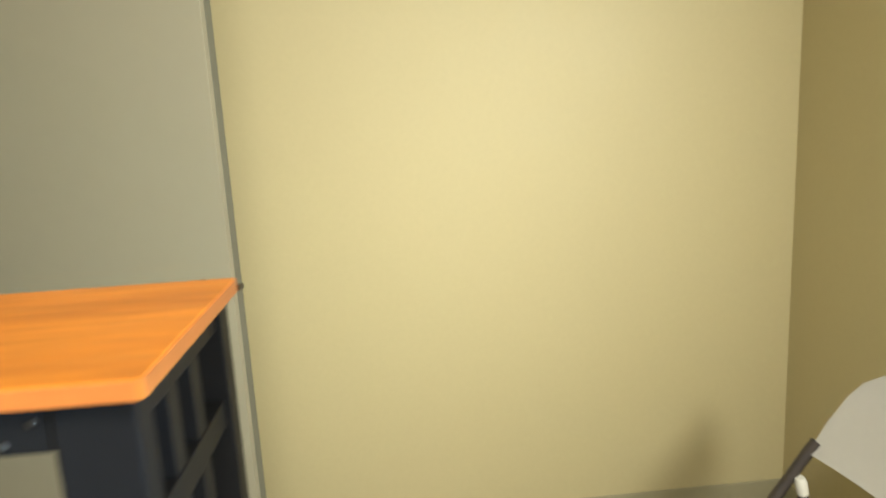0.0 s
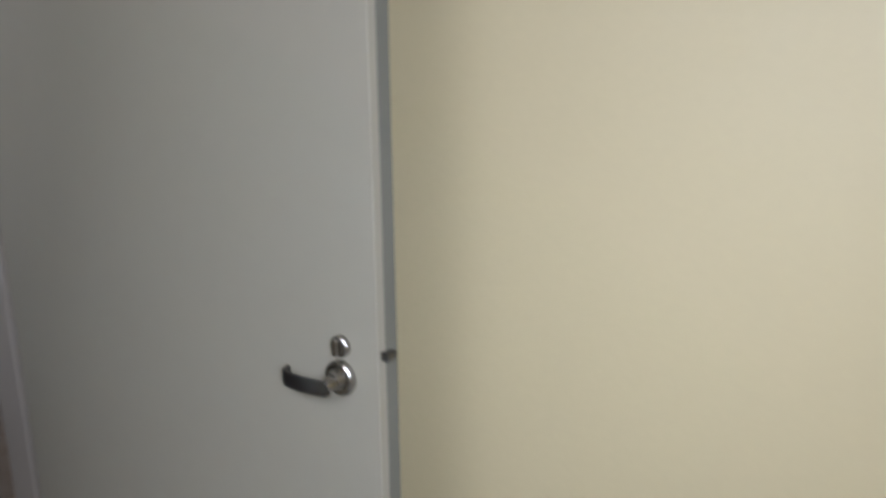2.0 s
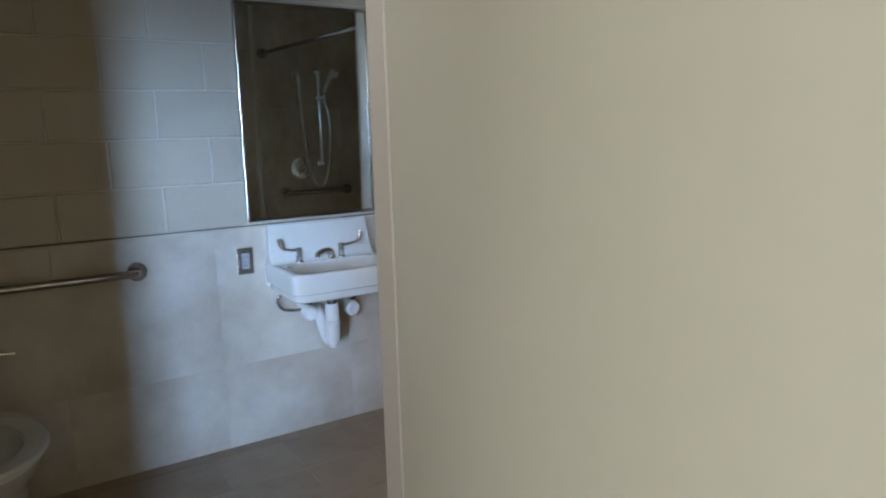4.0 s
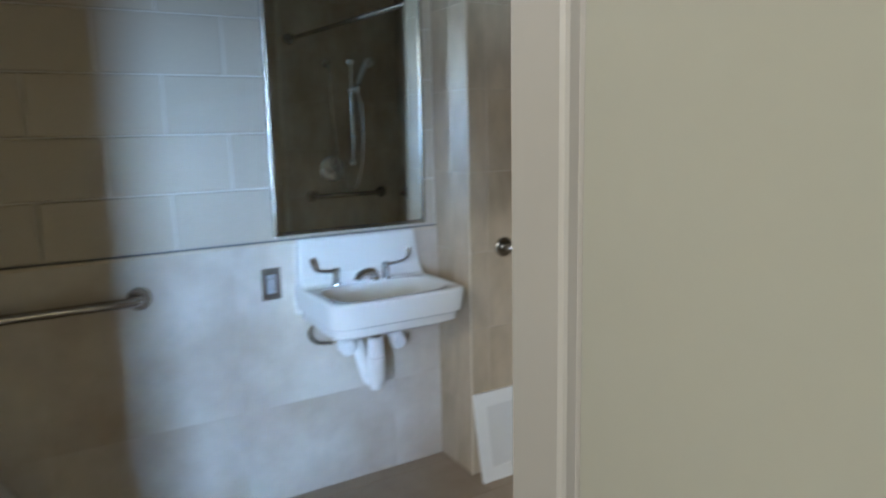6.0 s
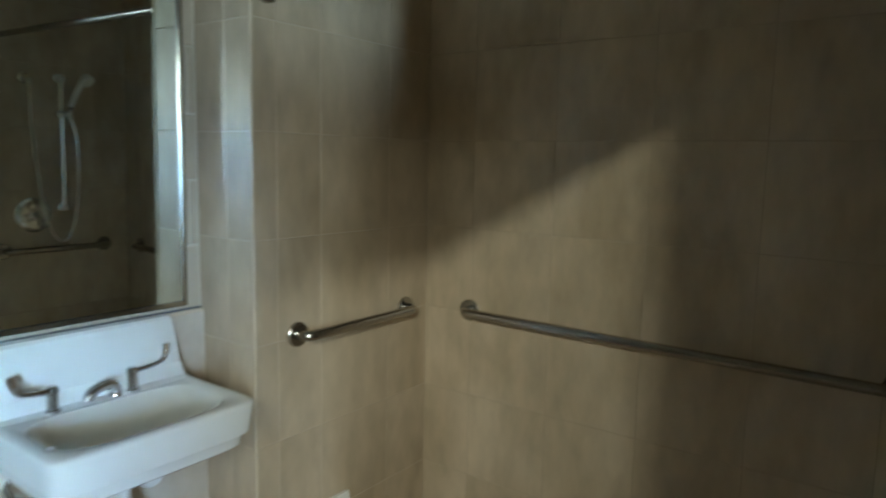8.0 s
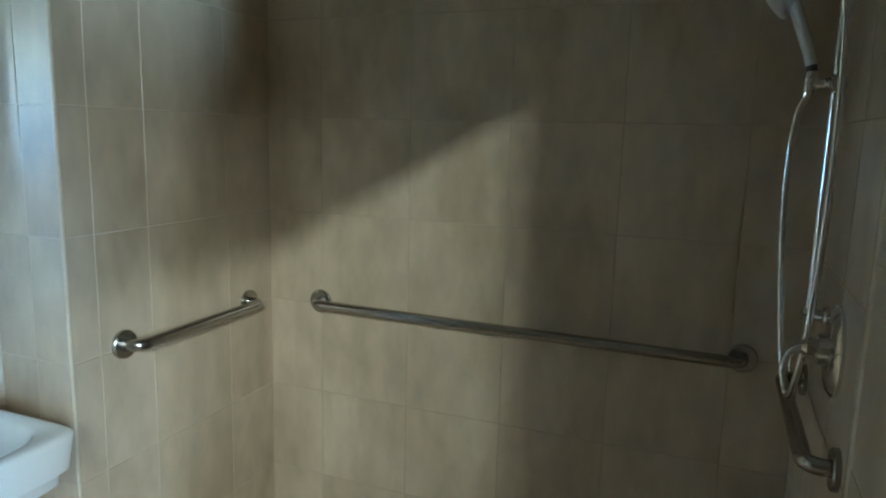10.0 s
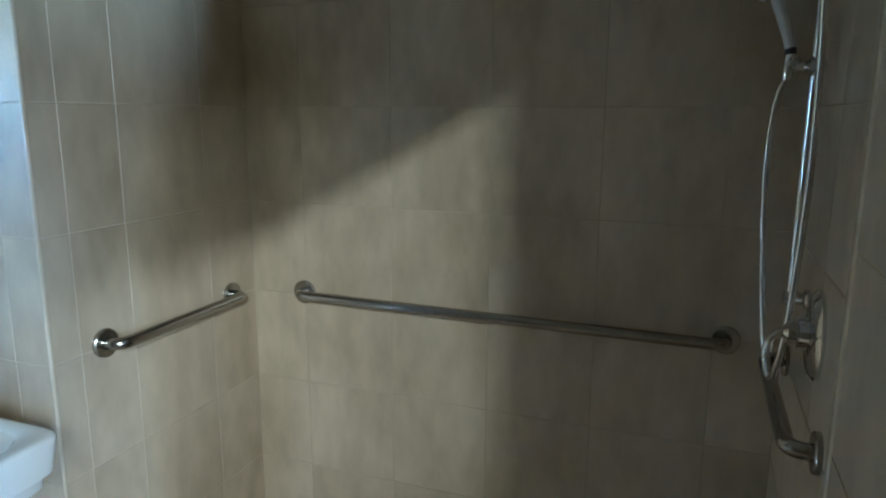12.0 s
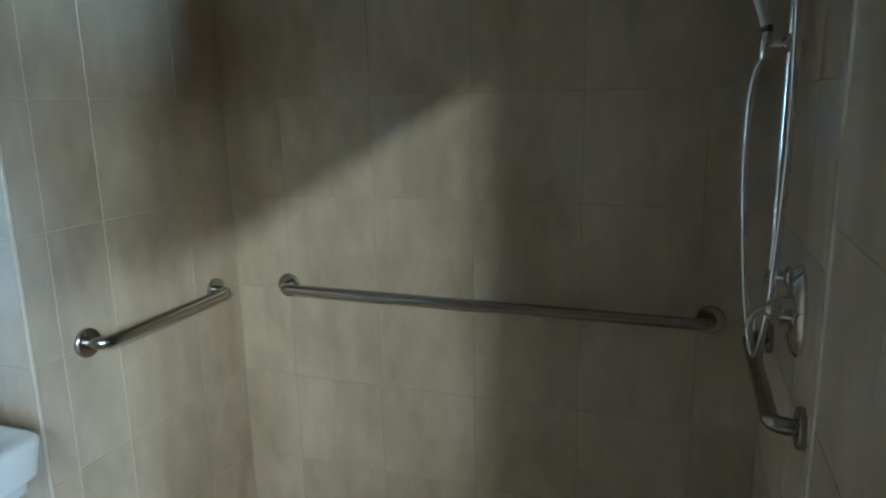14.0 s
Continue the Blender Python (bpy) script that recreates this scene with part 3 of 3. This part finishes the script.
tube(bm, [(0.468, 0.078, 1.606), (0.471, 0.079, 1.625), (0.472, 0.080, 1.630)], [0.0115, 0.0115, 0.010], 14)
part("hose_collar", bm, DARKSTEEL, shower, "dark collar below the hand shower", smooth=True)
bm = bmesh.new()
tube(bm, curve_points([(0.470, 0.079, 1.624), (0.482, 0.090, 1.665), (0.496, 0.103, 1.705), (0.508, 0.113, 1.738), (0.513, 0.118, 1.751)], 5), [0.011] * 5 + [0.0122] * 5 + [0.0130] * 5 + [0.0135] * 5 + [0.012], 14)
handle = part("hand_shower", bm, WHITEPLASTIC, shower, "white plastic hand shower", True)
bm = bmesh.new()
tube(bm, [(0.512, 0.112, 1.744), (0.518, 0.128, 1.757), (0.520, 0.138, 1.760), (0.524, 0.150, 1.752), (0.526, 0.156, 1.747)], [0.012, 0.020, 0.030, 0.032, 0.027], 24)
part("spray_face", bm, WHITEPLASTIC, handle, smooth=True)
bm = disc(bmesh.new(), (0.291, 0.0, 1.752), (0, 1, 0), 0.03, 0.014)
tube(bm, [(0.291, 0.0, 1.752), (0.291, 0.04, 1.752), (0.291, 0.052, 1.742), (0.291, 0.052, 1.708), (0.291, 0.052, 1.690)], [0.015, 0.015, 0.016, 0.013, 0.010])
part("hose_outlet", bm, CHROME, shower, "chrome hose outlet", True)
hose_line = curve_points([(0.291, 0.052, 1.70), (0.296, 0.046, 1.56), (0.314, 0.042, 1.35), (0.338, 0.048, 1.12), (0.372, 0.056, 1.00), (0.415, 0.062, 0.952), (0.452, 0.072, 0.985), (0.480, 0.086, 1.12), (0.490, 0.100, 1.32), (0.486, 0.101, 1.46), (0.472, 0.094, 1.535), (0.462, 0.082, 1.566)], 24)
bm = bmesh.new()
tube(bm, hose_line, [0.0066 if k % 2 else 0.0073 for k in range(len(hose_line))], 10)
part("hose", bm, CHROME, shower, "ribbed steel shower hose", True)

mixer = thing("shower_valve", 0.308, CONTROL_Y, 1.086, "round chrome shower valve plate with a lever", "shower valve")
bm = bmesh.new()
tube(bm, [(0, 0, 0), (0, 0.006, 0), (0, 0.014, 0), (0, 0.018, 0)], [0.088, 0.088, 0.076, 0.05], 36)
part("plate", bm, CHROME, mixer, smooth=True)
bm = bmesh.new()
tube(bm, [(0, 0.016, 0), (0, 0.034, 0), (0, 0.036, 0), (0, 0.052, 0), (0, 0.060, 0)], [0.032, 0.030, 0.021, 0.021, 0.012], 20)
part("body", bm, CHROME, mixer, smooth=True)
bm = bmesh.new()
tube(bm, curve_points([(0, 0.050, 0), (-0.004, 0.070, -0.004), (-0.008, 0.083, -0.020), (-0.010, 0.086, -0.048)], 5), [0.012, 0.011, 0.010, 0.010, 0.009, 0.009, 0.008, 0.008, 0.008, 0.008, 0.008, 0.009, 0.009, 0.010, 0.010, 0.009], 12)
part("lever", bm, CHROME, mixer, smooth=True)

rod = thing("shower_rod", 0.052, 0, 1.893, "straight steel shower curtain rod with round end flanges", "curtain rod")
bm = bmesh.new()
tube(bm, [(0, 0, 0), (0, CONTROL_Y, 0)], 0.0127, 16)
part("rail", bm, STEEL, rod, smooth=True)
for y, s in ((0, -1), (CONTROL_Y, 1)):
    part("end_flange", disc(bmesh.new(), (0, y, 0), (0, s, 0), 0.034, 0.022), STEEL, rod, smooth=True)

# ------------------------------------------------------------------ vent grille leaning in the shower
vent = thing("vent_cover", 0.180, -0.085, 0.0, "white plastic vent cover leaning on the shower wall", "vent cover")
LEAN = Matrix.Rotation(radians(-11), 4, "X")


def leaning(bm):
    bmesh.ops.transform(bm, matrix=LEAN, verts=bm.verts[:])
    return bm


PW, PH = 0.182, 0.348
for x0, x1, z0, z1 in ((-PW, -PW + 0.05, 0, PH), (PW - 0.05, PW, 0, PH), (-PW + 0.05, PW - 0.05, 0, 0.055), (-PW + 0.05, PW - 0.05, PH - 0.055, PH)):
    part("rim", leaning(boxed(x0, x1, 0.0, 0.016, z0, z1)), VENTWHITE, vent)
part("mesh_panel", leaning(boxed(-PW + 0.05, PW - 0.05, 0.006, 0.012, 0.055, PH - 0.055)), GREYMESH, vent, "grey perforated panel")
for k in range(24):
    z = 0.06 + k * (PH - 0.12) / 23.5
    part("louvre", leaning(boxed(-PW + 0.05, PW - 0.05, 0.003, 0.006, z, z + 0.0078)), GREYMESH, vent)

# ------------------------------------------------------------------ tall stand
table = thing("tall_table", -2.208, -3.013, 0, "tall black slatted table with an orange wood top", "table")
TX, TY, TZ = -0.206, 0.62, 1.197
bm = boxed(TX, 0, 0, TY, TZ - 0.0115, TZ, bevel=0.0012)
part("top", bm, WOOD, table, "orange grained wood top")
part("edge_band", boxed(TX + 0.0015, -0.0015, -0.0012, 0.0004, TZ - 0.0108, TZ - 0.001, bevel=0.0004), WOODEDGE, table, "paler wood edge band")
part("edge_band", boxed(TX - 0.0012, TX + 0.0004, 0.0015, TY - 0.0015, TZ - 0.0108, TZ - 0.001, bevel=0.0004), WOODEDGE, table)
PZ = TZ - 0.0118
for x in (TX + 0.006, -0.032):
    for y in (0.006, TY - 0.046):
        part("post", boxed(x, x + 0.022, y, y + 0.040, 0, PZ, bevel=0.0015), BLACK, table)
for y in (0.010, TY - 0.030):
    for z0, z1 in ((PZ - 0.020, PZ - 0.0002), (PZ - 0.092, PZ - 0.072), (PZ - 0.62, PZ - 0.60), (0.12, 0.15)):
        part("side_rail", boxed(TX + 0.0285, -0.0325, y, y + 0.020, z0, z1, bevel=0.001), BLACK, table)
    for x in (TX + 0.062, TX + 0.108):
        part("slat", boxed(x, x + 0.020, y + 0.001, y + 0.018, PZ - 0.0718, PZ - 0.0202, bevel=0.0008), BLACK, table)
        part("slat", boxed(x, x + 0.020, y + 0.001, y + 0.018, PZ - 0.5998, PZ - 0.0922, bevel=0.0008), BLACK, table)
for x in (TX + 0.008, -0.029):
    part("apron", boxed(x, x + 0.016, 0.0465, TY - 0.0465, PZ - 0.025, PZ - 0.0002, bevel=0.001), BLACK, table)
    part("low_rail", boxed(x, x + 0.016, 0.0465, TY - 0.0465, 0.12, 0.15, bevel=0.001), BLACK, table)
for y, z in ((0.055, 0.009), (0.070, 0.020), (0.083, 0.013)):
    part("bolt", disc(bmesh.new(), (TX + 0.008, y, PZ - z), (-1, 0, 0), 0.0022, 0.0008, 10), DARKSTEEL, table)

# ------------------------------------------------------------------ folding chair
chair = thing("folding_chair", -1.635, -3.800, 0, "grey plastic folding chair with dark steel tubes", "chair")
HW = 0.22


def chair_sheet(rows, thick):
    """A moulded sheet from rows of (y, z, half width), curved across."""
    bm = bmesh.new()
    rings = []
    n = 12
    for y, z, hw, dip in rows:
        front = [(-hw + 2 * hw * k / n, y - dip * (1 - (2 * k / n - 1) ** 2), z) for k in range(n + 1)]
        back = [(x, yy - thick, zz - thick * 0.3) for x, yy, zz in reversed(front)]
        rings.append(front + back)
    return loft(bm, rings)


part("backrest", chair_sheet([(-0.203, 0.545, 0.215, 0.02), (-0.212, 0.555, 0.224, 0.025), (-0.250, 0.61, 0.228, 0.03), (-0.290, 0.665, 0.225, 0.035), (-0.315, 0.70, 0.212, 0.035), (-0.335, 0.728, 0.178, 0.03), (-0.344, 0.742, 0.11, 0.025)], 0.016), CHAIRGREY, chair, "moulded grey plastic backrest", True)
bm = bmesh.new()
loft(bm, [rounded(0.20, -0.16, 0.19, 0.12, 0.424), rounded(0.215, -0.17, 0.20, 0.12, 0.430), rounded(0.215, -0.17, 0.20, 0.12, 0.442), rounded(0.20, -0.155, 0.185, 0.12, 0.447), rounded(0.12, -0.08, 0.11, 0.2, 0.440)])
part("seat", bm, CHAIRGREY, chair, "moulded grey plastic seat", True)
for s in (-1, 1):
    bm = bmesh.new()
    tube(bm, [(s * 0.220, -0.222, 0.570), (s * 0.222, -0.211, 0.554), (s * 0.226, 0.0, 0.252), (s * 0.226, 0.168, 0.012)], 0.0125, 12)
    part("front_leg", bm, CHAIRTUBE, chair, smooth=True)
    bm = bmesh.new()
    tube(bm, [(s * 0.206, -0.182, 0.480), (s * 0.206, -0.225, 0.28), (s * 0.206, -0.285, 0.012)], 0.0115, 12)
    part("rear_leg", bm, CHAIRTUBE, chair, smooth=True)
    bm = bmesh.new()
    tube(bm, [(s * 0.206, -0.178, 0.497), (s * 0.206, -0.181, 0.485), (s * 0.206, -0.187, 0.458)], [0.010, 0.0135, 0.0125], 12)
    part("pivot_cap", bm, WHITEPLASTIC, chair, "white plastic pivot cap", True)
    for y in (0.168, ):
        part("foot", disc(bmesh.new(), (s * 0.226, y, 0.0), (0, 0, 1), 0.016, 0.02), RUBBER, chair)
    part("foot", disc(bmesh.new(), (s * 0.206, -0.285, 0.0), (0, 0, 1), 0.015, 0.02), RUBBER, chair)
bm = bmesh.new()
tube(bm, [(-0.226, 0.121, 0.08), (0.226, 0.121, 0.08)], 0.008, 10)
part("crossbar", bm, CHAIRTUBE, chair, smooth=True)
bm = bmesh.new()
tube(bm, [(-0.206, -0.270, 0.08), (0.206, -0.270, 0.08)], 0.008, 10)
part("crossbar", bm, CHAIRTUBE, chair, smooth=True)

# ------------------------------------------------------------------ wall and floor pieces
# painted blocks above the wainscot, in half bond
BLOCK_W, BLOCK_H, LEDGE = 0.388, 0.192, 0.988
for k in range(8):
    z0, z1 = LEDGE + k * BLOCK_H, min(LEDGE + (k + 1) * BLOCK_H, CEILING_Z)
    x = -1.003 if k % 2 == 0 else -0.803
    us = [WEST_X] + [u for u in (x + (n - 6) * BLOCK_W for n in range(12)) if WEST_X + 0.03 < u < -0.01] + [RETURN_X]
    lay("block", wall_sink, (0, SINK_Y + 0.006, 0), (1, 0, 0), (0, 0, 1), us, [z0, z1], BLOCK, gap=0.005, depth=0.006, chamfer=0.004)
# wainscot tiles and their cap
lay("tile", wall_sink, (0, SINK_Y + 0.006, 0), (1, 0, 0), (0, 0, 1), [WEST_X] + [-2.64 + 0.605 * k for k in range(5)] + [RETURN_X], [0, 0.376, LEDGE - 0.012], WAINSCOT, gap=0.0004, depth=0.018, chamfer=0.0002, uneven=0.0002)
structure("trim", boxed(WEST_X, RETURN_X - 0.004, SINK_Y - 0.016, SINK_Y + 0.002, LEDGE - 0.0115, LEDGE - 0.001, bevel=0.002), TRIM, "thin glazed cap strip on the tile wainscot", "trim")
# thin dark strip stands in for the shadow line over the cap
structure("trim", boxed(WEST_X, RETURN_X - 0.004, SINK_Y - 0.0045, SINK_Y + 0.003, LEDGE - 0.0008, LEDGE + 0.0042), SHADOWGAP, "dark strip drawn as the shadow line above the tile wainscot", "trim")
# shower side wall: bullnose column, cut, full and cut columns
lay("tile", wall_shower_side, (0, G, 0), (1, 0, 0), (0, 0, 1), [0.0, 0.085, 0.256, 0.572, BACK_X], ROWS, TILE, gap=0.0027, depth=G, chamfer=0.001, uneven=0.0003)
# the return beside the basin; right runs towards the sink wall's corner
lay("tile", wall_shower_side, (RETURN_X + G, 0, 0), (0, -1, 0), (0, 0, 1), [-SINK_Y, -0.115, -0.004], ROWS, TILE, gap=0.0035, depth=G, chamfer=0.001, uneven=0.0003)
structure("trim", boxed(-0.004, 0.007, -0.005, 0.007, 0, CEILING_Z, bevel=0.004, segments=3), TRIM, "rounded tile edge at the shower corner", "trim")
lay("tile", wall_shower_back, (BACK_X + G, 0, 0), (0, -1, 0), (0, 0, 1), [0.0, 0.202, 0.516, 0.830, 1.144, 1.458, -CONTROL_Y], ROWS, TILE, gap=0.003, depth=G, chamfer=0.001, uneven=0.0003)
lay("tile", wall_controls, (0, CONTROL_Y - G, 0), (-1, 0, 0), (0, 0, 1), [-BACK_X, -0.62, -0.315, -0.01], ROWS, TILE, gap=0.0035, depth=G, chamfer=0.001, uneven=0.0003)
structure("trim", boxed(-0.030, 0.005, CONTROL_Y - 0.002, CONTROL_Y + 0.022, 0, CEILING_Z, bevel=0.010, segments=4), TRIM, "rounded vertical tile edge by the shower controls", "trim")
lay("tile", wall_door, (0, INNER_Y - G, 0), (-1, 0, 0), (0, 0, 1), [0.030, 0.31, 0.615, -JAMB_R - 0.05], [z + 0.1 if 0 < z < 2.4 else z for z in ROWS], TILE, gap=0.0035, depth=G, chamfer=0.001, uneven=0.0003)
lay("tile", wall_door, (0, INNER_Y - G, 0), (-1, 0, 0), (0, 0, 1), [-JAMB_L + 0.05, 2.4, -WEST_X], [z + 0.1 if 0 < z < 2.4 else z for z in ROWS], TILE, gap=0.0035, depth=G, chamfer=0.001, uneven=0.0003)
# floor
lay("tile", floor_bath, (0, 0, -0.0022), (1, 0, 0), (0, 1, 0), steps(WEST_X, BACK_X, ROW), steps(-1.66, SINK_Y, ROW), FLOORTILE, gap=0.003, depth=0.002, chamfer=0.001, uneven=0.0002)
